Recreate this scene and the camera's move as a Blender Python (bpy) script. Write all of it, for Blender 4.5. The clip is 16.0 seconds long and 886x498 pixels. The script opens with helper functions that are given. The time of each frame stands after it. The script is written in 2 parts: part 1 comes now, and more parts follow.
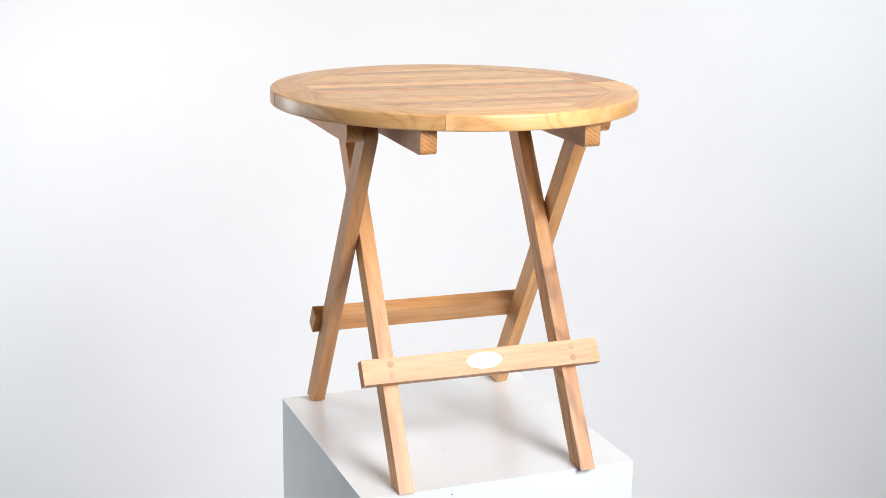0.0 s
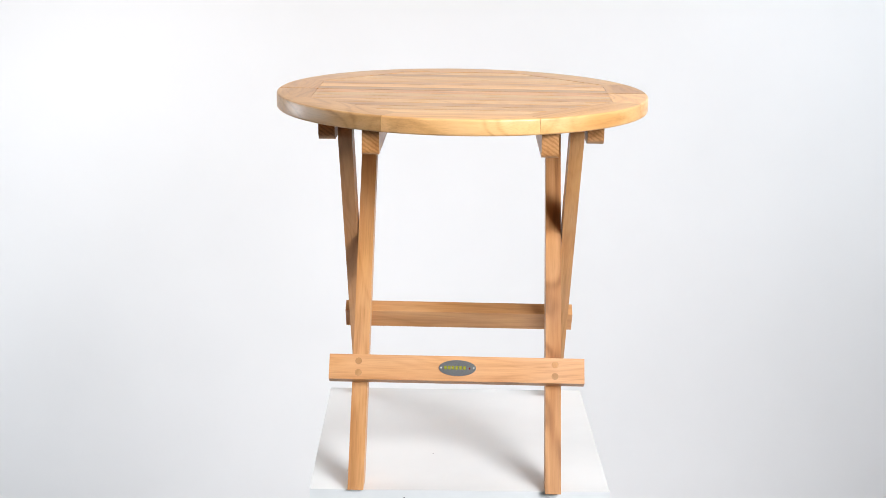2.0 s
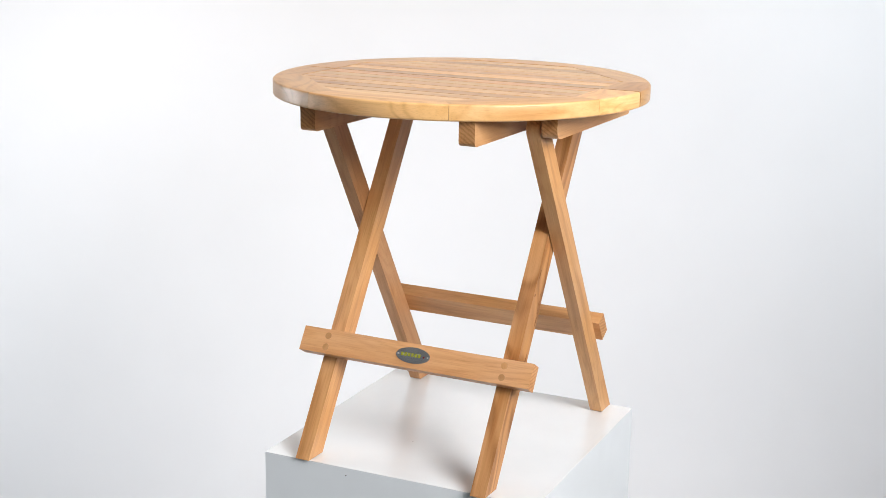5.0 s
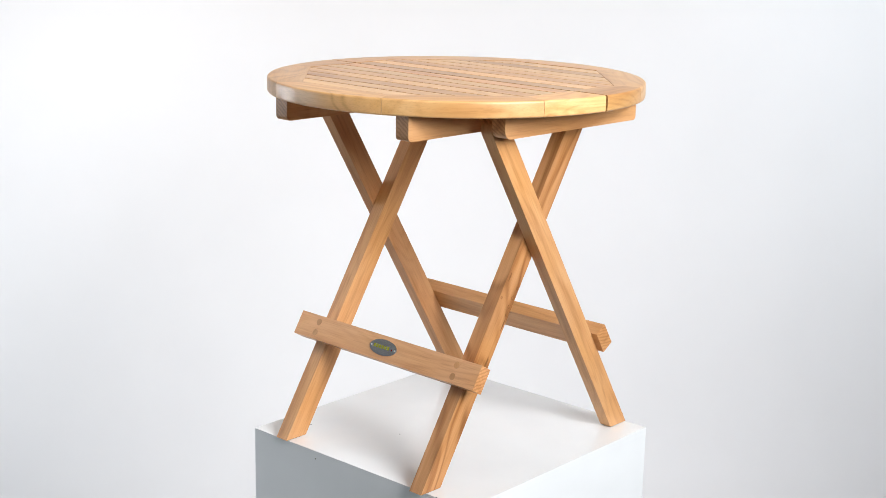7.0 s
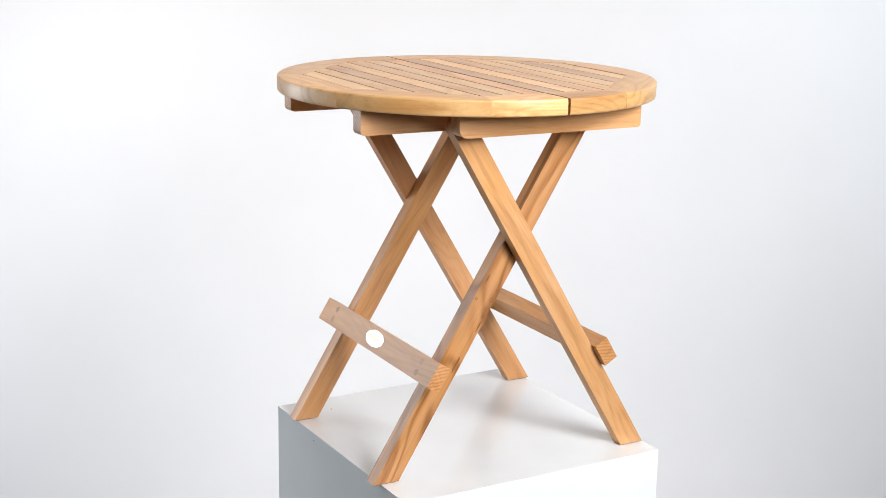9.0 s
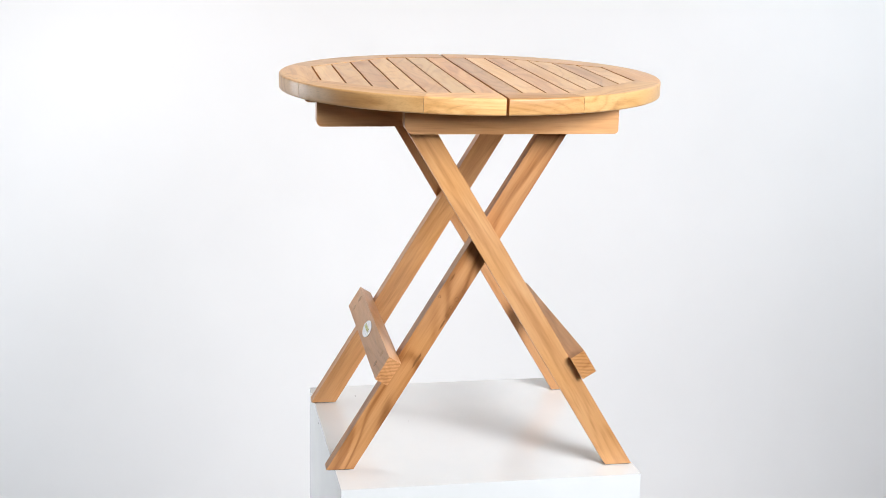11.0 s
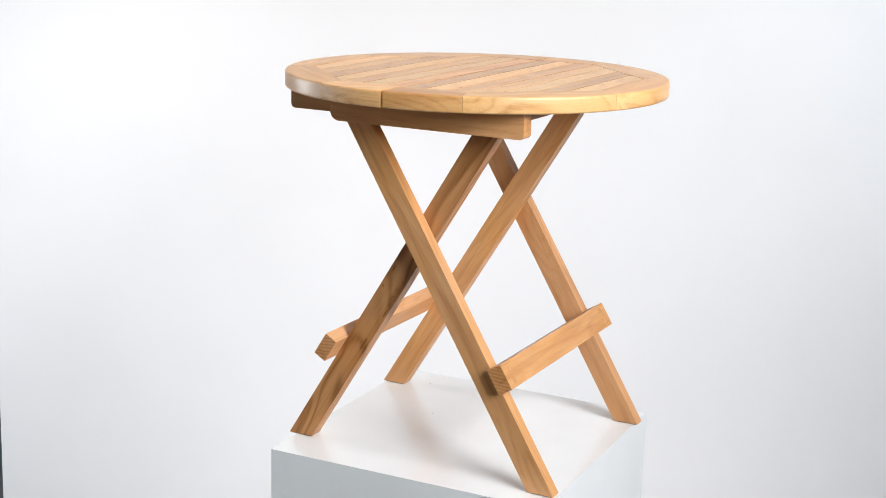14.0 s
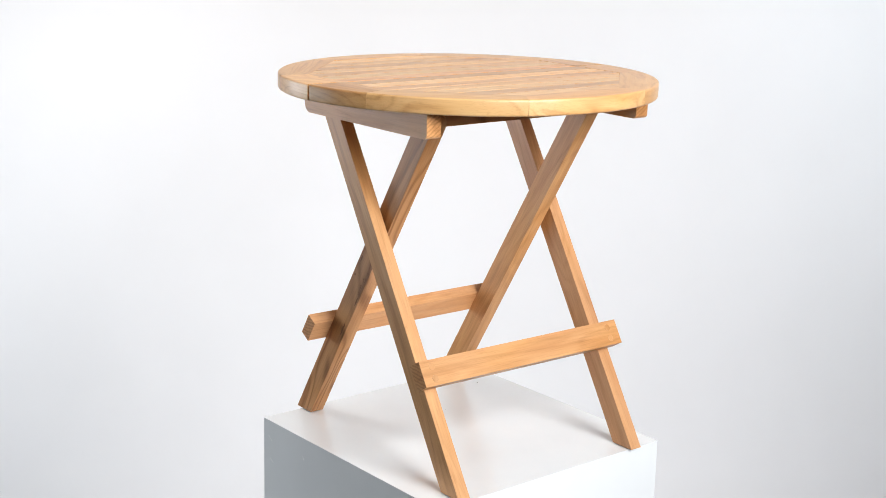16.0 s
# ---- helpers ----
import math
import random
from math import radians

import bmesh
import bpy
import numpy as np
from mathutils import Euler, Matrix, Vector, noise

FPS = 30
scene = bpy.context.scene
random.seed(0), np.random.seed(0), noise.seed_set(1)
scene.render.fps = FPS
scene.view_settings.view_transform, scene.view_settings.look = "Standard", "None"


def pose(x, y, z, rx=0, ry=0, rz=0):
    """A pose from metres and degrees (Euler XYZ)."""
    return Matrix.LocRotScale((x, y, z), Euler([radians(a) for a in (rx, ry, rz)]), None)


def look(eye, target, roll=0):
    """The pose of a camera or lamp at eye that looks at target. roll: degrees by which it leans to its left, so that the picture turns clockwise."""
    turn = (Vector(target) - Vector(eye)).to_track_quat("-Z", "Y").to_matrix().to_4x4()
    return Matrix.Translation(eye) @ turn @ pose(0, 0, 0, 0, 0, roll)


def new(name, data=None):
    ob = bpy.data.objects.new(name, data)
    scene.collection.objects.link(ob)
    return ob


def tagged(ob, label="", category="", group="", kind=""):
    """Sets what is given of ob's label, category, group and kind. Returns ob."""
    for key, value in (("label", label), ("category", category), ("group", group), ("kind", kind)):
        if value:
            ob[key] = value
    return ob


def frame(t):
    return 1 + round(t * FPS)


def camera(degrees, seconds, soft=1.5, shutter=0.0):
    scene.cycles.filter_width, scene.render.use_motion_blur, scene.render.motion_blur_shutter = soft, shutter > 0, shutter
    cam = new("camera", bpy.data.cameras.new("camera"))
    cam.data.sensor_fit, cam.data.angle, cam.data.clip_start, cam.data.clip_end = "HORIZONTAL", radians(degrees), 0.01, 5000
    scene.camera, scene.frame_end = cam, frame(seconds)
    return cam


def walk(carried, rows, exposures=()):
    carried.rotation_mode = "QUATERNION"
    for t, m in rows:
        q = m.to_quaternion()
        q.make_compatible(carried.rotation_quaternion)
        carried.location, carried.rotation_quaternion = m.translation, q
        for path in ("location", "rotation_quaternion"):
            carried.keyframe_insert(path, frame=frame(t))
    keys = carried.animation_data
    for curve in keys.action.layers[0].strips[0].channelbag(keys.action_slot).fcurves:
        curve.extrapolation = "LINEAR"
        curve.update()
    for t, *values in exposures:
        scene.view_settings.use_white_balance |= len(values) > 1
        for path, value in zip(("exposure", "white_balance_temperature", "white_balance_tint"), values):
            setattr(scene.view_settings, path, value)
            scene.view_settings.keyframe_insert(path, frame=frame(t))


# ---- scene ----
STAND = 0.28  # the plinth's height above 0.8 m


def cam_pose(x, y, z, yaw, pitch, lean):
    return pose(x, y, z + STAND, 0, 0, yaw) @ pose(0, 0, 0, 90 + pitch) @ pose(0, 0, 0, 0, 0, -lean)


cam = camera(34.654, 16.0, soft=0.6)
walk(cam, [
    (0.0, cam_pose(0.0079, -1.9139, 1.5587, 0.442, -14.294, -0.887)),
    (0.5, cam_pose(0.0042, -1.9115, 1.5573, 0.367, -14.284, -0.786)),
    (1.0, cam_pose(0.0000, -1.9101, 1.5567, 0.357, -14.177, -0.777)),
    (1.5, cam_pose(-0.0023, -1.9081, 1.5558, 0.353, -14.100, -0.925)),
    (2.0, cam_pose(-0.0019, -1.9008, 1.5544, 0.374, -14.066, -0.874)),
    (2.5, cam_pose(0.0002, -1.8925, 1.5527, 0.462, -14.066, -0.850)),
    (3.0, cam_pose(0.0045, -1.8872, 1.5513, 0.480, -14.054, -0.817)),
    (3.5, cam_pose(0.0078, -1.8852, 1.5481, 0.590, -14.047, -0.822)),
    (4.0, cam_pose(0.0124, -1.8822, 1.5377, 0.794, -13.916, -0.908)),
    (6.5, cam_pose(0.0245, -1.8794, 1.5238, 0.814, -13.883, -1.043)),
    (7.0, cam_pose(0.0314, -1.8852, 1.5195, 1.007, -13.709, -1.115)),
    (7.5, cam_pose(0.0363, -1.8880, 1.5149, 0.963, -13.600, -1.012)),
    (8.0, cam_pose(0.0326, -1.8885, 1.5131, 0.838, -13.606, -0.977)),
    (8.5, cam_pose(0.0187, -1.8893, 1.5153, 0.793, -13.654, -0.987)),
    (9.0, cam_pose(0.0056, -1.8894, 1.5177, 0.639, -13.703, -1.098)),
    (11.5, cam_pose(-0.0021, -1.8859, 1.5068, 0.646, -13.489, -1.395)),
    (12.0, cam_pose(-0.0035, -1.8806, 1.5010, 0.737, -13.324, -1.481)),
    (12.5, cam_pose(-0.0005, -1.8752, 1.4980, 0.862, -13.258, -1.316)),
    (13.0, cam_pose(-0.0023, -1.8775, 1.4996, 0.837, -13.342, -1.505)),
    (13.5, cam_pose(-0.0080, -1.8767, 1.5015, 0.715, -13.512, -1.634)),
    (14.0, cam_pose(-0.0083, -1.8751, 1.5055, 0.790, -13.542, -1.590)),
    (14.5, cam_pose(-0.0021, -1.8735, 1.5094, 0.856, -13.630, -1.454)),
    (15.0, cam_pose(0.0050, -1.8790, 1.5153, 0.877, -13.736, -1.520)),
    (15.5, cam_pose(-0.0001, -1.8816, 1.5177, 0.708, -13.753, -1.399)),
    (16.0, cam_pose(-0.0125, -1.8864, 1.5169, 0.478, -13.781, -1.437)),
])

# ---- light: photo studio with softboxes ----
world = bpy.data.worlds.new("studio_dark")
world.use_nodes = True
world.node_tree.nodes["Background"].inputs["Color"].default_value = (0.75, 0.85, 1.0, 1)
world.node_tree.nodes["Background"].inputs["Strength"].default_value = 0.05
scene.world = world


def softbox(name, eye, target, w, h, watts, tint, spread):
    lamp = bpy.data.lights.new(name, "AREA")
    lamp.shape, lamp.size, lamp.size_y = "RECTANGLE", w, h
    lamp.energy, lamp.color, lamp.spread = watts, tint, radians(spread)
    ob = new(name, lamp)
    ob.matrix_world = pose(0, 0, STAND) @ look(eye, target)
    return ob


softbox("key_softbox", (1.3, -1.7, 2.15), (-0.05, 0, 1.05), 1.18, 1.18, 18.6, (0.975, 0.98, 1.0), 75)
softbox("side_softbox", (-1.575, 0.71, 1.35), (0, 0, 1.0), 0.31, 1.1, 12, (0.95, 0.97, 1.0), 180)
softbox("overhead_softbox", (-0.1, 0.0, 3.1), (0.0, 1.45, 1.2), 1.9, 0.7, 12.2, (1.0, 0.81, 0.64), 150)
softbox("backdrop_softbox_west", (-2.2, 0.13, 1.05), (-0.85, 1.45, 0.25), 0.8, 0.6, 10.6, (0.82, 0.925, 1.0), 145)
softbox("backdrop_softbox_east", (1.45, 0.04, 1.94), (1.05, 1.45, 1.05), 0.8, 0.6, 8.6, (0.82, 0.92, 1.0), 112)

# ---- materials ----


def material(name):
    mat = bpy.data.materials.new(name)
    mat.use_nodes = True
    return mat, mat.node_tree.nodes, mat.node_tree.links, mat.node_tree.nodes["Principled BSDF"]


def ramp(nodes, stops):
    r = nodes.new("ShaderNodeValToRGB")
    el = r.color_ramp.elements
    while len(el) < len(stops):
        el.new(0.5)
    for e, (pos, col) in zip(el, stops):
        e.position, e.color = pos, (*col, 1)
    return r


def teak(name, light, mid, dark, rough=0.38, figure=0.8, flame=0.18, sheen=0.04):
    """Sanded teak: grain runs along local x; every piece gets its own board."""
    mat, nodes, links, bsdf = material(name)
    tc = nodes.new("ShaderNodeTexCoord")
    info = nodes.new("ShaderNodeObjectInfo")
    shift = nodes.new("ShaderNodeVectorMath")
    shift.operation = "SCALE"
    shift.inputs[0].default_value = (3.1, 7.7, 5.3)
    links.new(info.outputs["Random"], shift.inputs["Scale"])
    add = nodes.new("ShaderNodeVectorMath")
    links.new(tc.outputs["Object"], add.inputs[0])
    links.new(shift.outputs[0], add.inputs[1])

    def noise_at(scale, detail, rough_, dist):
        m = nodes.new("ShaderNodeMapping")
        m.inputs["Scale"].default_value = scale
        links.new(add.outputs[0], m.inputs["Vector"])
        n = nodes.new("ShaderNodeTexNoise")
        n.inputs["Scale"].default_value = 1
        n.inputs["Detail"].default_value = detail
        n.inputs["Roughness"].default_value = rough_
        n.inputs["Distortion"].default_value = dist
        links.new(m.outputs[0], n.inputs["Vector"])
        return n

    broad = noise_at((2.2, 34, 34), 4, 0.5, 1.0)
    streak = noise_at((6.0, 130, 130), 5, 0.65, 1.2)
    fibre = noise_at((14, 420, 420), 4, 0.65, 0.4)
    pores = noise_at((30, 900, 900), 2, 0.6, 0.0)
    cloud = noise_at((9, 16, 16), 2, 0.5, 0.0)
    # growth rings cut lengthwise: contour lines of a stretched field
    field = noise_at((3.2, 15, 15), 2, 0.35, 0.9)
    many = nodes.new("ShaderNodeMath")
    many.operation = "MULTIPLY"
    many.inputs[1].default_value = 62
    links.new(field.outputs["Fac"], many.inputs[0])
    wave = nodes.new("ShaderNodeMath")
    wave.operation = "SINE"
    links.new(many.outputs[0], wave.inputs[0])
    ring = nodes.new("ShaderNodeMapRange")
    ring.inputs["From Min"].default_value = -1
    links.new(wave.outputs[0], ring.inputs["Value"])
    # a wide pale spring band and a narrow dark summer line in each ring
    narrow = nodes.new("ShaderNodeMath")
    narrow.operation = "POWER"
    narrow.inputs[1].default_value = 2.6
    links.new(ring.outputs[0], narrow.inputs[0])
    band = nodes.new("ShaderNodeMath")
    band.operation = "SUBTRACT"
    band.inputs[0].default_value = 0.86
    links.new(narrow.outputs[0], band.inputs[1])

    def mix_float(a, b, f):
        n = nodes.new("ShaderNodeMix")
        n.inputs[0].default_value = f
        links.new(a, n.inputs[2])
        links.new(b, n.inputs[3])
        return n.outputs[0]

    g = mix_float(broad.outputs["Fac"], band.outputs[0], flame)
    g = mix_float(g, streak.outputs["Fac"], 0.26)
    g = mix_float(g, fibre.outputs["Fac"], 0.24)
    col = ramp(nodes, [(0.28, dark), (0.47, mid), (0.68, light)])
    links.new(g, col.inputs[0])
    # board to board change of tone
    hsv = nodes.new("ShaderNodeHueSaturation")
    val = nodes.new("ShaderNodeMapRange")
    val.inputs["To Min"].default_value = 0.80
    val.inputs["To Max"].default_value = 1.12
    links.new(info.outputs["Random"], val.inputs["Value"])
    links.new(val.outputs[0], hsv.inputs["Value"])
    sat = nodes.new("ShaderNodeMapRange")
    sat.inputs["To Min"].default_value = 0.90
    sat.inputs["To Max"].default_value = 1.1
    links.new(cloud.outputs["Fac"], sat.inputs["Value"])
    links.new(sat.outputs[0], hsv.inputs["Saturation"])
    tone = nodes.new("ShaderNodeMath")
    tone.operation = "MULTIPLY"
    tone.inputs[1].default_value = 37.3
    links.new(info.outputs["Random"], tone.inputs[0])
    fract = nodes.new("ShaderNodeMath")
    fract.operation = "FRACT"
    links.new(tone.outputs[0], fract.inputs[0])
    board = ramp(nodes, [(0.0, (1.0, 1.02, 1.05)), (0.5, (1, 1, 1)), (1.0, (0.96, 0.895, 0.80))])
    links.new(fract.outputs[0], board.inputs[0])
    tint = nodes.new("ShaderNodeMix")
    tint.data_type, tint.blend_type = "RGBA", "MULTIPLY"
    tint.inputs[0].default_value = 1.0
    links.new(col.outputs[0], tint.inputs[6])
    links.new(board.outputs[0], tint.inputs[7])
    links.new(tint.outputs[2], hsv.inputs["Color"])
    heart = noise_at((3.5, 24, 24), 3, 0.55, 1.2)
    patch = ramp(nodes, [(0.46, (1, 1, 1)), (0.70, (0.78, 0.645, 0.48))])
    links.new(heart.outputs["Fac"], patch.inputs[0])
    warm = nodes.new("ShaderNodeMix")
    warm.data_type, warm.blend_type = "RGBA", "MULTIPLY"
    warm.inputs[0].default_value = figure
    links.new(hsv.outputs[0], warm.inputs[6])
    links.new(patch.outputs[0], warm.inputs[7])
    pore = ramp(nodes, [(0.36, (0.62, 0.5, 0.4)), (0.46, (1, 1, 1))])
    links.new(pores.outputs["Fac"], pore.inputs[0])
    mul = nodes.new("ShaderNodeMix")
    mul.data_type, mul.blend_type = "RGBA", "MULTIPLY"
    mul.inputs[0].default_value = 0.22
    links.new(warm.outputs[2], mul.inputs[6])
    links.new(pore.outputs[0], mul.inputs[7])
    # end grain: darker, with the year rings cut across
    split = nodes.new("ShaderNodeSeparateXYZ")
    links.new(tc.outputs["Normal"], split.inputs[0])
    flat = nodes.new("ShaderNodeMath")
    flat.operation = "ABSOLUTE"
    links.new(split.outputs["X"], flat.inputs[0])
    mask = nodes.new("ShaderNodeMapRange")
    mask.inputs["From Min"].default_value = 0.72
    mask.inputs["From Max"].default_value = 0.88
    links.new(flat.outputs[0], mask.inputs["Value"])
    years = nodes.new("ShaderNodeTexWave")
    years.wave_type, years.rings_direction = "RINGS", "X"
    years.inputs["Scale"].default_value = 70
    years.inputs["Distortion"].default_value = 2.5
    years.inputs["Detail"].default_value = 3
    years.inputs["Detail Scale"].default_value = 2.0
    flatten = nodes.new("ShaderNodeMapping")
    flatten.inputs["Scale"].default_value = (0.02, 1, 1)
    links.new(add.outputs[0], flatten.inputs["Vector"])
    links.new(flatten.outputs[0], years.inputs["Vector"])
    cut = ramp(nodes, [(0.1, (0.78, 0.69, 0.58)), (0.7, (0.98, 0.94, 0.88))])
    links.new(years.outputs["Fac"], cut.inputs[0])
    ends = nodes.new("ShaderNodeMix")
    ends.data_type, ends.blend_type = "RGBA", "MULTIPLY"
    links.new(mask.outputs[0], ends.inputs[0])
    links.new(mul.outputs[2], ends.inputs[6])
    links.new(cut.outputs[0], ends.inputs[7])
    links.new(ends.outputs[2], bsdf.inputs["Base Color"])
    rg = nodes.new("ShaderNodeMapRange")
    rg.inputs["To Min"].default_value = rough - 0.08
    rg.inputs["To Max"].default_value = rough + 0.14
    links.new(streak.outputs["Fac"], rg.inputs["Value"])
    links.new(rg.outputs[0], bsdf.inputs["Roughness"])
    bsdf.inputs["Coat Weight"].default_value = sheen
    bsdf.inputs["Specular IOR Level"].default_value = 0.46
    bsdf.inputs["Coat Roughness"].default_value = 0.28
    bump = nodes.new("ShaderNodeBump")
    bump.inputs["Strength"].default_value = 0.12
    bump.inputs["Distance"].default_value = 0.0006
    links.new(streak.outputs["Fac"], bump.inputs["Height"])
    links.new(bump.outputs[0], bsdf.inputs["Normal"])
    return mat


TEAK = teak("teak", (0.765, 0.432, 0.195), (0.643, 0.331, 0.134), (0.425, 0.196, 0.063), figure=0.6, flame=0.12, sheen=0.08)
TEAK_PALE = teak("teak_pale", (0.825, 0.470, 0.210), (0.73, 0.378, 0.153), (0.525, 0.247, 0.084), figure=0.55, flame=0.13, sheen=0.08)
TEAK_PINK = teak("teak_pink", (0.71, 0.392, 0.190), (0.60, 0.306, 0.134), (0.405, 0.182, 0.067), figure=0.6, flame=0.12)
TEAK_BROWN = teak("teak_brown", (0.60, 0.312, 0.131), (0.45, 0.210, 0.078), (0.25, 0.100, 0.029), figure=1.0, flame=0.40)
TEAK_RIM = teak("teak_rim", (0.87, 0.545, 0.248), (0.775, 0.445, 0.184), (0.56, 0.282, 0.098), rough=0.35, figure=0.8, flame=0.24, sheen=0.2)
TEAK_RIM_PALE = teak("teak_rim_pale", (0.90, 0.58, 0.265), (0.82, 0.485, 0.204), (0.60, 0.312, 0.110), rough=0.35, figure=0.75, flame=0.26, sheen=0.2)
# slat teak, its base colour lightened to carry the backdrop's sheen on the tabletop
TEAK_TOP_SHEEN = teak("teak_top_sheen", (0.89, 0.60, 0.29), (0.81, 0.50, 0.22), (0.59, 0.315, 0.114), rough=0.34, figure=0.75, flame=0.22, sheen=0.28)
TEAK_DUSK = teak("teak_dusk", (0.81, 0.50, 0.24), (0.71, 0.40, 0.172), (0.49, 0.245, 0.09), rough=0.34, figure=0.95, flame=0.24, sheen=0.28)
TEAK_PEG = teak("teak_peg", (0.70, 0.395, 0.185), (0.60, 0.320, 0.138), (0.44, 0.21, 0.075))


def painted(name, colour, rough, spots, bump_h):
    """Paint or paper with soft stains and a fine tooth."""
    mat, nodes, links, bsdf = material(name)
    tc = nodes.new("ShaderNodeTexCoord")
    a = nodes.new("ShaderNodeTexNoise")
    a.inputs["Scale"].default_value = spots
    a.inputs["Detail"].default_value = 5
    b = nodes.new("ShaderNodeTexNoise")
    b.inputs["Scale"].default_value = spots * 60
    b.inputs["Detail"].default_value = 3
    for n in (a, b):
        links.new(tc.outputs["Object"], n.inputs["Vector"])
    low = tuple(v * 0.955 for v in colour)
    r = ramp(nodes, [(0.35, low), (0.62, colour)])
    links.new(a.outputs["Fac"], r.inputs[0])
    links.new(r.outputs[0], bsdf.inputs["Base Color"])
    rg = nodes.new("ShaderNodeMapRange")
    rg.inputs["To Min"].default_value = rough * 0.85
    rg.inputs["To Max"].default_value = min(1.0, rough * 1.2)
    links.new(a.outputs["Fac"], rg.inputs["Value"])
    links.new(rg.outputs[0], bsdf.inputs["Roughness"])
    bump = nodes.new("ShaderNodeBump")
    bump.inputs["Strength"].default_value = 0.15
    bump.inputs["Distance"].default_value = bump_h
    links.new(b.outputs["Fac"], bump.inputs["Height"])
    links.new(bump.outputs[0], bsdf.inputs["Normal"])
    return mat


def plain(name, colour, rough, metal=0.0):
    mat, nodes, links, bsdf = material(name)
    n = nodes.new("ShaderNodeTexNoise")
    n.inputs["Scale"].default_value = 120
    r = ramp(nodes, [(0.3, tuple(v * 0.85 for v in colour)), (0.7, colour)])
    links.new(n.outputs["Fac"], r.inputs[0])
    links.new(r.outputs[0], bsdf.inputs["Base Color"])
    bsdf.inputs["Roughness"].default_value = rough
    bsdf.inputs["Metallic"].default_value = metal
    return mat


PLINTH = painted("plinth_paint", (0.85, 0.882, 0.895), 0.22, 7, 0.0002)
PLINTH.node_tree.nodes["Principled BSDF"].inputs["Coat Weight"].default_value = 0.4
PLINTH.node_tree.nodes["Principled BSDF"].inputs["Coat Roughness"].default_value = 0.12
PAPER = painted("backdrop_paper", (0.842, 0.833, 0.838), 0.8, 1.5, 0.0003)
FLOOR = painted("studio_floor", (0.30, 0.31, 0.33), 0.6, 3, 0.0005)
WALL = painted("studio_wall", (0.44, 0.45, 0.46), 0.9, 2, 0.0006)
CEIL = painted("studio_ceiling", (0.55, 0.57, 0.60), 0.9, 2, 0.0006)
STEEL = plain("brushed_steel", (0.72, 0.73, 0.73), 0.17, 0.86)
RIVET = plain("rivet_steel", (0.86, 0.86, 0.84), 0.4, 0.7)
INK = plain("olive_enamel", (0.56, 0.56, 0.09), 0.14, 0.5)
RED = plain("red_enamel", (0.55, 0.05, 0.04), 0.14, 0.5)
GAP = plain("peg_joint", (0.53, 0.285, 0.13), 0.8)
CHIP = plain("bare_chip", (0.05, 0.05, 0.05), 0.8)
SCRATCH = plain("scuff", (0.86, 0.87, 0.87), 0.6)
STAIN = plain("dark_stain", (0.235, 0.095, 0.026), 0.5)
GLIDE = plain("glide_plastic", (0.10, 0.09, 0.08), 0.5)

# ---- mesh helpers ----


def mesh_of(name, bm, mat, smooth=False):
    bmesh.ops.recalc_face_normals(bm, faces=bm.faces)
    me = bpy.data.meshes.new(name)
    bm.to_mesh(me)
    bm.free()
    me.materials.append(mat)
    if smooth:
        me.polygons.foreach_set("use_smooth", [True] * len(me.polygons))
        me.set_sharp_from_angle(angle=radians(35))
    return me


def part(name, bm, mat, parent, m=None, label=""):
    me = bm if isinstance(bm, bpy.types.Mesh) else mesh_of(name, bm, mat, True)
    ob = new(name, me)
    ob.parent = parent
    ob.matrix_basis = m if m is not None else Matrix()
    return tagged(ob, label)


def prism(outline, lo, hi, bevel=0.0, segments=2):
    """A closed outline in the xy plane, pulled from lo to hi along z and eased at its edges."""
    bm = bmesh.new()
    base = [bm.verts.new((x, y, lo)) for x, y in outline]
    top = [bm.verts.new((x, y, hi)) for x, y in outline]
    n = len(outline)
    bm.faces.new(base[::-1])
    bm.faces.new(top)
    for i in range(n):
        bm.faces.new((base[i], base[(i + 1) % n], top[(i + 1) % n], top[i]))
    if bevel:
        sharp = [e for e in bm.edges if e.calc_face_angle(0) > 0.5]
        bmesh.ops.bevel(bm, geom=sharp, offset=bevel, segments=segments, profile=0.5, affect="EDGES", clamp_overlap=True)
    return bm


def box(a, b, bevel=0.0, segments=2):
    return prism([(a[0], a[1]), (b[0], a[1]), (b[0], b[1]), (a[0], b[1])], a[2], b[2], bevel, segments)


# ---- the studio ----
def sheet(name, a, b, mat):
    ob = new(name, mesh_of(name, box(a, b), mat))
    return tagged(ob, kind="structure")


tagged(sheet("floor", (-3.2, -4.2, -0.1), (3.2, 2.8, 0.0), FLOOR), "grey painted studio floor")
tagged(sheet("wall_north", (-3.2, 2.8, -0.1), (3.2, 2.95, 3.7), WALL), "plain grey studio wall")
tagged(sheet("wall_south", (-3.2, -4.35, -0.1), (3.2, -4.2, 3.7), WALL), "plain grey studio wall")
tagged(sheet("wall_west", (-3.35, -4.35, -0.1), (-3.2, 2.95, 3.7), WALL), "plain grey studio wall")
tagged(sheet("wall_east", (3.2, -4.35, -0.1), (3.35, 2.95, 3.7), WALL), "plain grey studio wall")
tagged(sheet("ceiling", (-3.35, -4.35, 3.7), (3.35, 2.95, 3.8), CEIL), "plain studio ceiling")


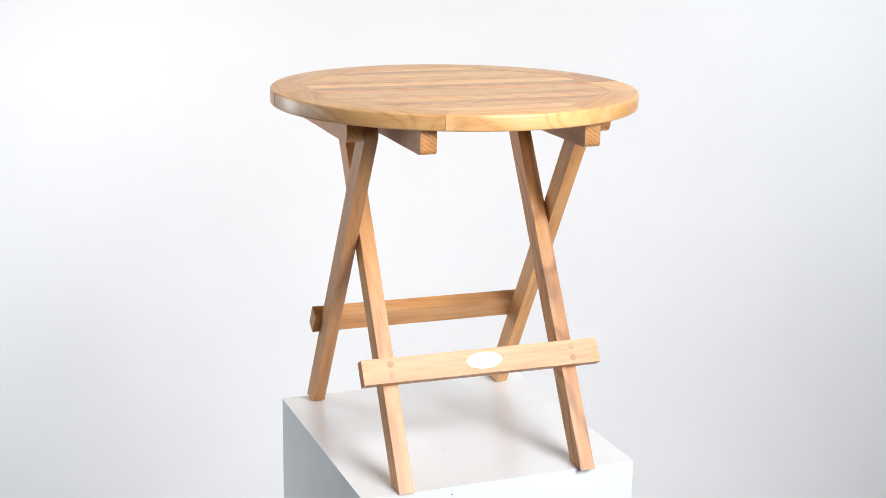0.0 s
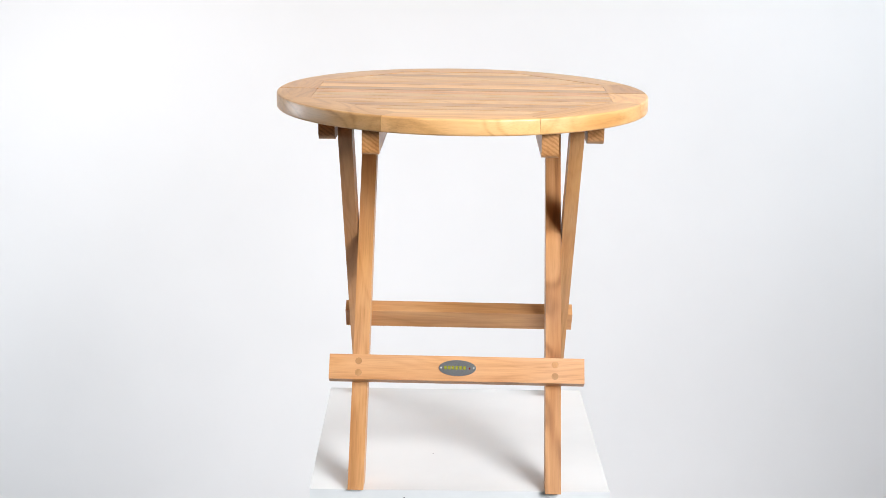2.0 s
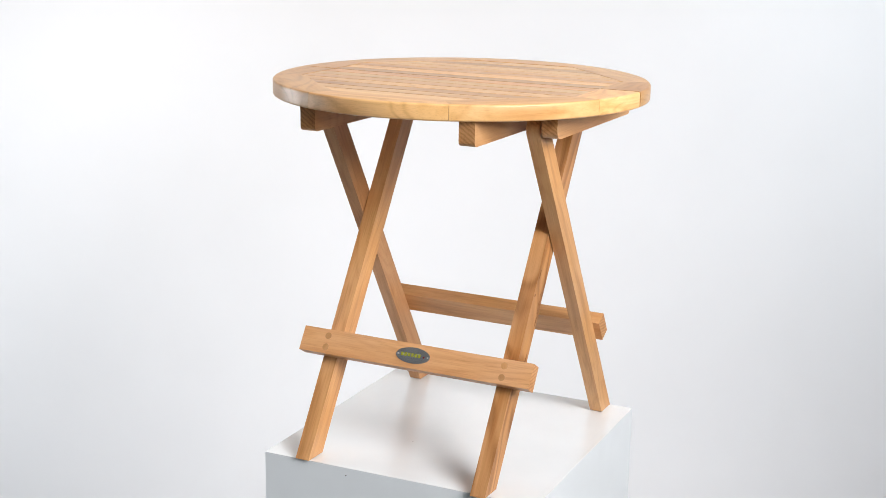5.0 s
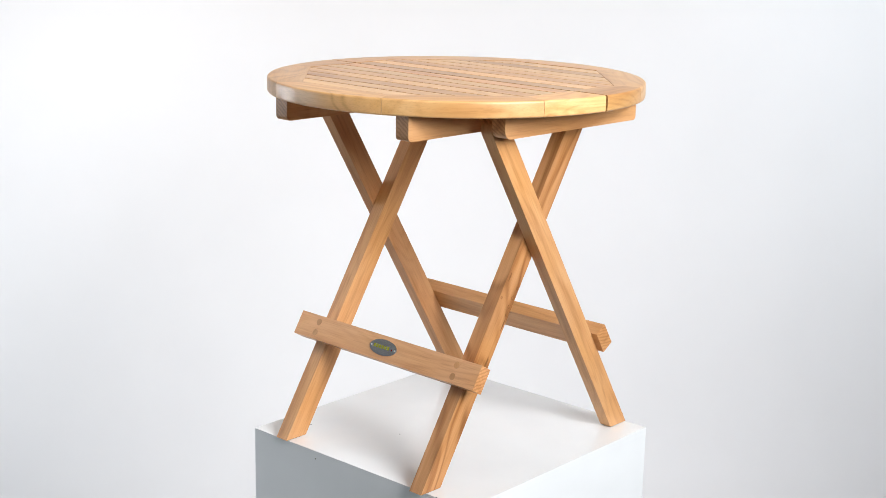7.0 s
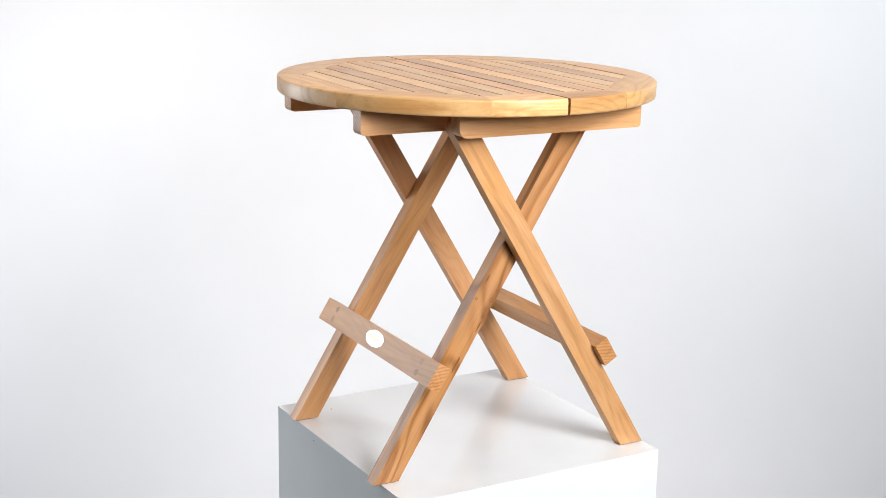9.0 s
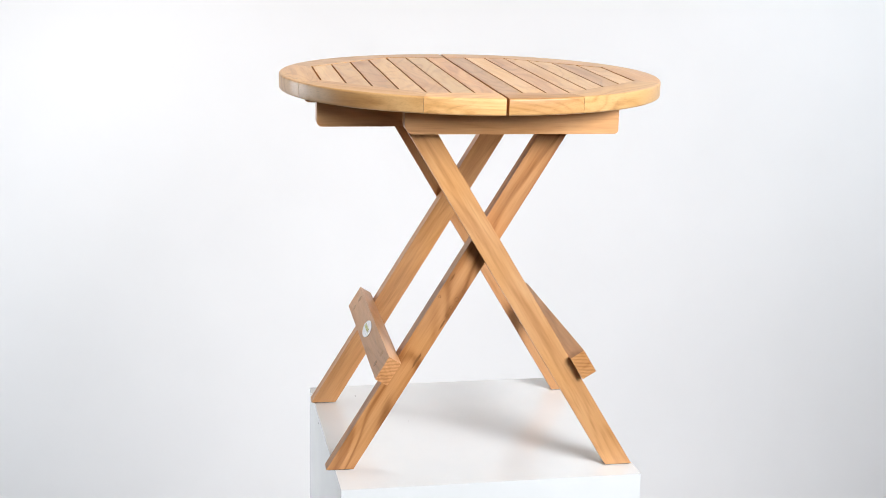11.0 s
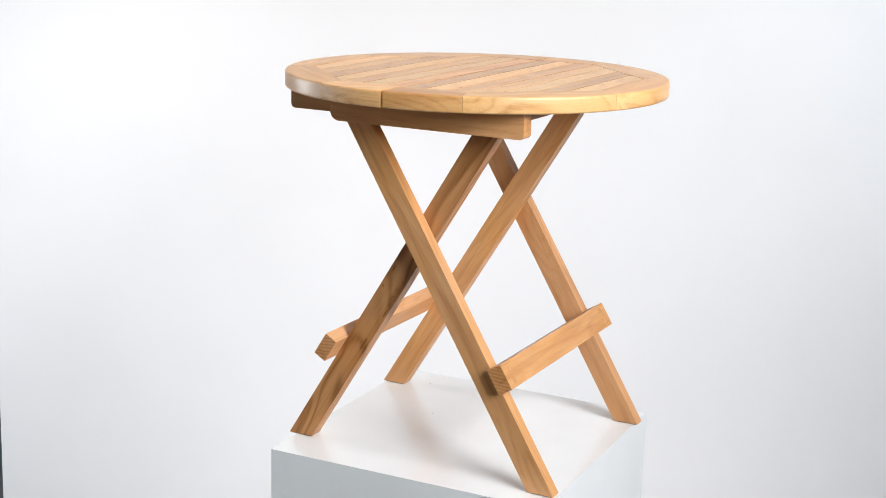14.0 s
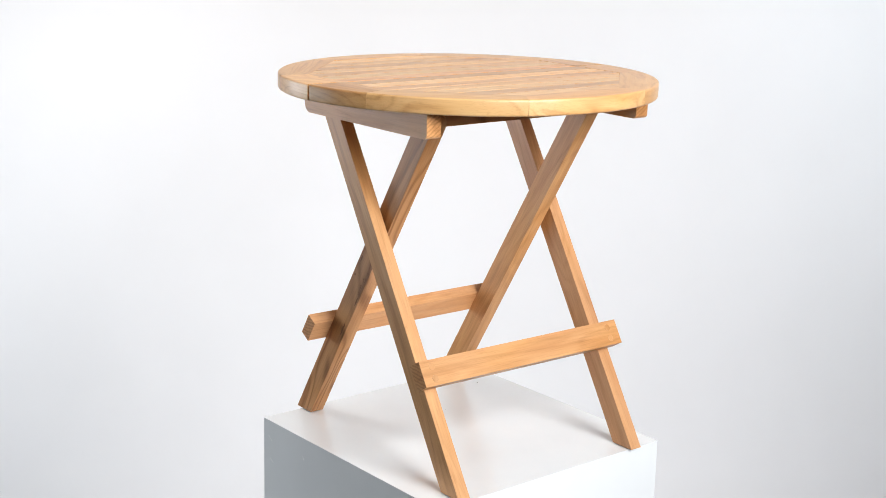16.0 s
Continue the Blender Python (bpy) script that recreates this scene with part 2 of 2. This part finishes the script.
def paper_sweep():
    """White paper that hangs, bends in a wide curve and runs out over the floor."""
    bm = bmesh.new()
    r, back, left, right = 0.16, 1.45, -1.138, 1.75
    line = [(back, 3.3), (back, 2.4), (back, 1.5), (back, 0.6)]
    line += [(back - r + r * math.cos(a), 0.004 + r - r * math.sin(a)) for a in [i * math.pi / 96 for i in range(49)]]
    line += [(0.5, 0.004), (-0.2, 0.004), (-0.9, 0.004)]
    grid = [[bm.verts.new((left + max(0, z - 0.58) * 0.03 - max(0, 1.23 - z) * 0.012 + (right - left) * k / 12, y, z)) for k in range(13)] for y, z in line]
    for a, b in zip(grid, grid[1:]):
        for k in range(12):
            bm.faces.new((a[k], a[k + 1], b[k + 1], b[k]))
    ob = new("backdrop", mesh_of("backdrop", bm, PAPER))
    solid = ob.modifiers.new("paper", "SOLIDIFY")
    solid.thickness = 0.001
    return tagged(ob, "seamless white paper backdrop curving onto the floor", "backdrop", kind="structure")


paper_sweep()

# ---- the turning plinth ----
PLINTH_TOP = 0.8 + STAND
SIDE = 0.391


def make_plinth():
    h = SIDE / 2
    ob = new("plinth", mesh_of("plinth", box((-h, -h, 0.005), (h, h, PLINTH_TOP), 0.0022, 3), PLINTH, True))
    tagged(ob, "glossy white painted square display plinth with small chips", "plinth")
    fleck = lambda r, n: [(r * (0.7 + 0.5 * random.random()) * math.cos(k * math.tau / n), r * (0.5 + 0.5 * random.random()) * math.sin(k * math.tau / n)) for k in range(n)]
    part("paint_chip", prism(fleck(0.0011, 7), -0.0004, 0.0003), CHIP, ob, pose(-0.0724, -h, PLINTH_TOP - 0.0108, 90), "dark chip in the paint")
    for x, y, r in ((-0.1493, -0.1322, 0.0012), (-0.035, -0.0709, 0.0007)):
        part("paint_chip", prism(fleck(r, 7), -0.0004, 0.0003), CHIP, ob, pose(x, y, PLINTH_TOP), "dark chip in the paint")
    for y, z, a, n in ((-0.179, 0.026, -35, 0.010), (-0.176, 0.0586, -30, 0.010), (-0.096, 0.030, -50, 0.007)):
        part("scuff_mark", prism([(-n / 2, -0.0003), (n / 2, -0.0005), (n / 2, 0.0004), (-n / 2, 0.0004)], -0.0003, 0.0003), SCRATCH, ob,
             pose(h, y, PLINTH_TOP - z, 90, 0, 90) @ pose(0, 0, 0, 0, 0, a), "pale scuff in the paint")
    return ob


plinth = make_plinth()

# ---- the folding table ----
R, RY, TOP, UNDER = 0.2487, 0.2508, 0.4965, 0.476
PITCH, SLOT = 0.02895, 0.0025
INNER_X, INNER_Y, INNER_D = 0.1955, 0.2040, 0.1985
table = new("folding_table")
tagged(table, "round slatted teak folding table with crossed legs on a white plinth", "table")


def slat_end(y):
    """How far a slat reaches along x at this y, up to the eight-sided frame."""
    return min(INNER_X, INNER_D * math.sqrt(2) - abs(y))


SLAT_BOARDS = (TEAK_DUSK, TEAK_TOP_SHEEN, TEAK_TOP_SHEEN, TEAK_DUSK, TEAK_TOP_SHEEN, TEAK_DUSK, TEAK_TOP_SHEEN, TEAK_DUSK, TEAK_TOP_SHEEN)


def make_slats():
    knee = INNER_D * math.sqrt(2) - INNER_X
    for side in (-1, 1):
        for k in range(7):
            lo = k * PITCH + (0.00175 if k == 0 else SLOT / 2)
            hi = (k + 1) * PITCH - SLOT / 2
            ys = [lo] + ([knee] if lo < knee < hi else []) + [hi]
            mid = side * (lo + hi) / 2
            right = [(slat_end(y) - 0.0004, side * y - mid) for y in ys]
            outline = right + [(-x, y) for x, y in reversed(right)]
            board = SLAT_BOARDS[(k * side + (7 if side > 0 else -2)) % len(SLAT_BOARDS)]
            part("slat", prism(outline, -0.0195, 0.0, 0.0012, 2), board, table, pose(0, mid, TOP - 0.0004))


RIM_BOARDS = {(0, "lo"): TEAK_RIM_PALE, (0, "hi"): TEAK_RIM, (1, ""): TEAK_RIM_PALE, (7, ""): TEAK_RIM_PALE}


def make_rim():
    """Eight boards sawn to a circle outside and to an octagon inside; the two on the x axis are cut by the middle gap."""
    spans = []
    for k in range(8):
        a0, a1 = -22.5 + 45 * k, 22.5 + 45 * k
        if k in (0, 4):
            spans += [(a0, a1 - 22.5, k, "lo"), (a0 + 22.5, a1, k, "hi")]
        else:
            spans.append((a0, a1, k, ""))
    apo = {0: INNER_X, 2: INNER_Y, 4: INNER_X, 6: INNER_Y}

    def corner(k0, k1):
        """Where two inner edges meet."""
        n0, n1 = [Vector((math.cos(radians(45 * k)), math.sin(radians(45 * k)))) for k in (k0, k1)]
        d0, d1 = apo.get(k0 % 8, INNER_D), apo.get(k1 % 8, INNER_D)
        det = n0.x * n1.y - n0.y * n1.x
        return Vector(((d0 * n1.y - d1 * n0.y) / det, (n0.x * d1 - n1.x * d0) / det))

    for a0, a1, k, half in spans:
        e = 0.045
        lo_gap, hi_gap = half == "hi", half == "lo"
        g = math.degrees(math.asin(0.00175 / R))
        arc = [a0 + (g if lo_gap else e) + (a1 - a0 - (g if lo_gap else e) - (g if hi_gap else e)) * i / 14 for i in range(15)]
        pts = [Vector((R * math.cos(radians(a)), RY * math.sin(radians(a)))) for a in arc]
        s = 1 if k == 0 else -1
        start = Vector((s * INNER_X, s * 0.00175)) if lo_gap else corner(k - 1, k)
        end = Vector((s * INNER_X, -s * 0.00175)) if hi_gap else corner(k, k + 1)
        mid_a = 45 * k
        turn = Matrix.Rotation(-radians(mid_a + 90), 2)
        centre = Vector(((R - 0.027) * math.cos(radians(mid_a)), (R - 0.027) * math.sin(radians(mid_a))))
        # eased outer edge: layers of the same outline, drawn in near the top and the underside
        ease, thick = 0.0028, TOP - UNDER
        turns = [math.pi / 2 * i / 4 for i in range(5)]
        layers = [(-ease * (1 - math.sin(q)), ease * (1 - math.cos(q))) for q in turns[::-1]]
        layers += [(-thick + ease * (1 - math.sin(q)), ease * (1 - math.cos(q))) for q in turns]
        bm = bmesh.new()
        rings = []
        for z, drawn in layers:
            ring = [p * ((R - drawn) / R) for p in pts] + [end, start]
            rings.append([bm.verts.new((*(turn @ (p - centre)), z)) for p in ring])
        bm.faces.new(rings[0])
        bm.faces.new(rings[-1][::-1])
        n = len(rings[0])
        for i in range(n):
            if i != n - 2:
                for upper, lower in zip(rings, rings[1:]):
                    bm.faces.new((upper[i], lower[i], lower[(i + 1) % n], upper[(i + 1) % n]))
        for i in range(len(rings) - 1):
            bm.faces.new((rings[i][n - 2], rings[i + 1][n - 2], rings[i + 1][n - 1], rings[i][n - 1]))
        part("rim_board", bm, RIM_BOARDS.get((k, half), TEAK_RIM), table, pose(centre.x, centre.y, TOP, 0, 0, mid_a + 90))


make_slats()
make_rim()


def rounded_bar(length, height, first, last):
    """The side of a batten: flat above, its two lower corners rounded by their own radii."""
    pts = [(-length / 2, 0), (length / 2, 0)]
    for k in range(7):
        a = -math.pi / 2 * k / 6
        pts.append((length / 2 - last + last * math.cos(a), -height + last + last * math.sin(a)))
    for k in range(7):
        a = -math.pi / 2 - math.pi / 2 * k / 6
        pts.append((-length / 2 + first + first * math.cos(a), -height + first + first * math.sin(a)))
    return pts[::-1]


def make_battens():
    for x0, x1, y0, y1, first, last in ((0.0985, 0.1195, -0.211, 0.0865, 0.006, 0.004), (0.1620, 0.1830, -0.111, 0.153, 0.012, 0.005)):
        for s in (-1, 1):
            w = x1 - x0
            bm = prism(rounded_bar(y1 - y0, UNDER - 0.4448, first, last), -w / 2, w / 2, 0.0008, 1)
            # outline plane: local x along the bar, local y up
            part("batten", bm, TEAK, table, pose(s * (x0 + x1) / 2, (y0 + y1) / 2, UNDER - 0.0003) @ pose(0, 0, 0, 0, 0, 90) @ pose(0, 0, 0, 90))
    part("crossbar", box((-0.1185, -0.0095, -0.0265), (0.1185, 0.0095, 0), 0.0012, 2), TEAK_BROWN, table, pose(0, 0.0962, UNDER - 0.0003))


make_battens()

LEG_W = 0.0302
SLOPE_A, FOOT_A = 0.606, -0.1828
SLOPE_B, FOOT_B = -0.609, 0.1845
LIFT = 0.0016


def make_leg(x0, x1, slope, foot, board):
    """A straight bar that leans by the slope, with a level foot and a rounded head."""
    a = math.atan(slope)
    length = 0.467 / math.cos(a)
    k = math.tan(a) * LEG_W / 2
    h = LEG_W / 2
    # outline plane: local x up the leg, local y across it
    pts = [(LIFT - k, -h), (length - h, -h)]
    pts += [(length - h + h * math.cos(t), h * math.sin(t)) for t in [-math.pi / 2 + math.pi * i / 10 for i in range(1, 10)]]
    pts += [(length - h, h), (LIFT + k, h)]
    w = abs(x1 - x0)
    bm = prism(pts, -w / 2, w / 2, 0.0014, 2)
    m = Matrix.Translation(((x0 + x1) / 2, foot, 0)) @ Matrix(((0, 0, 1, 0), (math.sin(a), math.cos(a), 0, 0), (math.cos(a), -math.sin(a), 0, 0), (0, 0, 0, 1)))
    leg = part("leg", bm, board, table, m)
    pad = box((-w / 2 + 0.002, -LEG_W / 2 + 0.001, 0), (w / 2 - 0.002, LEG_W / 2 - 0.001, LIFT + 0.0006), 0.0004, 1)
    part("glide", pad, GLIDE, leg, m.inverted() @ pose((x0 + x1) / 2, foot, 0), "dark plastic foot glide")
    return leg


def ellipse(a, b, n):
    return [(a * math.cos(k * math.tau / n), b * math.sin(k * math.tau / n)) for k in range(n)]


def ring_stain(leg, along, across, r, w):
    """A small dark ring, as a wet washer leaves it, on the outer face of a leg."""
    bm = bmesh.new()
    n = 20
    loops = [[bm.verts.new((x * (1 + 0.12 * math.sin(3 * k + along * 90)), y, z)) for k, (x, y) in enumerate(ellipse(q, q * 0.92, n))]
             for q, z in ((r, -0.0002), (r, 0.00018), (r - w, 0.00018), (r - w, -0.0002))]
    for a, b in zip(loops, loops[1:]):
        for k in range(n):
            bm.faces.new((a[k], a[(k + 1) % n], b[(k + 1) % n], b[k]))
    part("ring_stain", bm, STAIN, leg, pose(along, across, 0.01025), "small dark ring-shaped stain")


def edge_stain(leg, along, across, length, width, thick):
    """A dark fleck with a ragged outline on the outer face of a leg."""
    n = 16
    pts = [(length / 2 * math.cos(t) * (0.75 + 0.5 * random.random()), width / 2 * math.sin(t) * (0.6 + 0.8 * random.random())) for t in [k * math.tau / n for k in range(n)]]
    part("edge_stain", prism(pts, -0.0003, 0.00018), STAIN, leg, pose(along, across, thick), "reddish brown stain in the wood")


random.seed(11)
for s in (-1, 1):
    leg_a = make_leg(s * 0.1180, s * 0.1385, SLOPE_A, FOOT_A, TEAK_BROWN if s > 0 else TEAK)
    leg_b = make_leg(s * 0.1402, s * 0.1583, SLOPE_B, FOOT_B, TEAK_PALE if s > 0 else TEAK_PINK)
    if s > 0:
        for along, across, r in ((0.2457, 0.0105, 0.0022), (0.2573, 0.0095, 0.0028), (0.2699, 0.0100, 0.0031), (0.2831, 0.0112, 0.0020), (0.262, -0.0112, 0.0019)):
            ring_stain(leg_a, along, across, r, 0.0008)
        for along, across, length, width in ((0.232, 0.0115, 0.014, 0.0024), (0.176, 0.0085, 0.020, 0.0030), (0.292, -0.0105, 0.013, 0.0022)):
            edge_stain(leg_a, along, across, length, width, 0.01025)


def make_stretcher(slope, foot, peg_x, far, deep, board):
    """A crossbar pegged to the outer faces of two legs; local x along it, y up the face, z outward."""
    a = math.atan(abs(slope))
    s = 1 if far else -1
    half, tall = 0.1682, 0.0335
    bm = box((-half, -tall / 2, 0), (half, tall / 2, deep), 0.0017, 2)
    z = 0.1377
    out = LEG_W / 2 / math.cos(a) + 0.0002
    y = foot + slope * z + s * out
    up = Vector((0, -s * math.sin(a), math.cos(a)))
    outward = Vector((0, s * math.cos(a), math.sin(a)))
    along = up.cross(outward)
    m = Matrix(((along.x, up.x, outward.x, 0), (along.y, up.y, outward.y, y), (along.z, up.z, outward.z, z), (0, 0, 0, 1)))
    bar = part("stretcher", bm, board, table, m)
    for x in (-peg_x, peg_x):
        for v in (-0.0077, 0.0077):
            dowel = prism(ellipse(0.0043, 0.0043, 20), deep - 0.004, deep + 0.0004, 0.0003, 1)
            inner = [dowel.verts.new((px, py, deep + 0.0001)) for px, py in ellipse(0.0042, 0.0042, 20)]
            outer = [dowel.verts.new((px, py, deep + 0.0001)) for px, py in ellipse(0.0046, 0.0046, 20)]
            for k in range(20):
                ring = dowel.faces.new((inner[k], outer[k], outer[(k + 1) % 20], inner[(k + 1) % 20]))
                ring.material_index = 1
            peg = part("peg", dowel, TEAK_PEG, bar, pose(x, v, 0, 0, 0, 90 + 25 * x / peg_x), "round wooden dowel peg")
            peg.data.materials.append(GAP)
    return bar, deep


bar_front, DEEP = make_stretcher(SLOPE_A, FOOT_A, 0.1295, False, 0.0180, TEAK_PINK)
bar_back, _ = make_stretcher(SLOPE_B, FOOT_B, 0.1510, True, 0.0205, TEAK)


def make_nameplate(bar):
    bm = prism(ellipse(0.0246, 0.0107, 48), 0.0, 0.0009, 0.0003, 2)
    plate = part("nameplate", bm, STEEL, bar, pose(0.0010, 0.0006, DEEP), "oval steel nameplate with olive and red marks")
    for x in (-0.0215, 0.0215):
        part("rivet", prism(ellipse(0.0011, 0.0011, 12), 0.0, 0.0016, 0.0003, 1), RIVET, plate, pose(x, 0, 0))
    for k in range(6):
        part("mark_bar", prism([(-0.0019, -0.0024), (0.0019, -0.0024), (0.0019, 0.0024), (-0.0019, 0.0024)], 0.0008, 0.0010), INK, plate,
             pose(-0.0158 + 0.0050 * k, 0.0004, 0))
    part("mark_bar", prism(ellipse(0.0011, 0.0014, 10), 0.0008, 0.0010), RED, plate, pose(0.0160, -0.0004, 0), "small red mark")


make_nameplate(bar_front)

# ---- movement: table and plinth turn together ----
TURN = [(0.0, 20.27), (0.5, 14.89), (1.0, 11.35), (1.5, 5.91), (2.0, -0.66), (2.5, -4.41), (3.0, -8.78), (3.5, -12.35), (4.0, -17.04), (6.5, -37.31), (7.0, -42.1), (7.5, -46.65), (8.0, -51.04), (8.5, -55.21), (9.0, -60.79), (11.5, -85.62), (12.0, -92.48), (12.5, -98.38), (13.0, -102.71), (13.5, -109.42), (14.0, -116.62), (14.5, -120.41), (15.0, -126.85), (15.5, -136.35), (16.0, -141.39)]
TABLE_OFF = (0.0083, 0.0086)


def motions():
    walk(plinth, [(t, pose(0, 0, 0, 0, 0, a) @ pose(TABLE_OFF[0] + 0.002, TABLE_OFF[1] + 0.0038, 0, 0, 0, 1.6)) for t, a in TURN])
    walk(table, [(t, pose(0, 0, 0, 0, 0, a) @ pose(TABLE_OFF[0], TABLE_OFF[1], PLINTH_TOP)) for t, a in TURN])


motions()
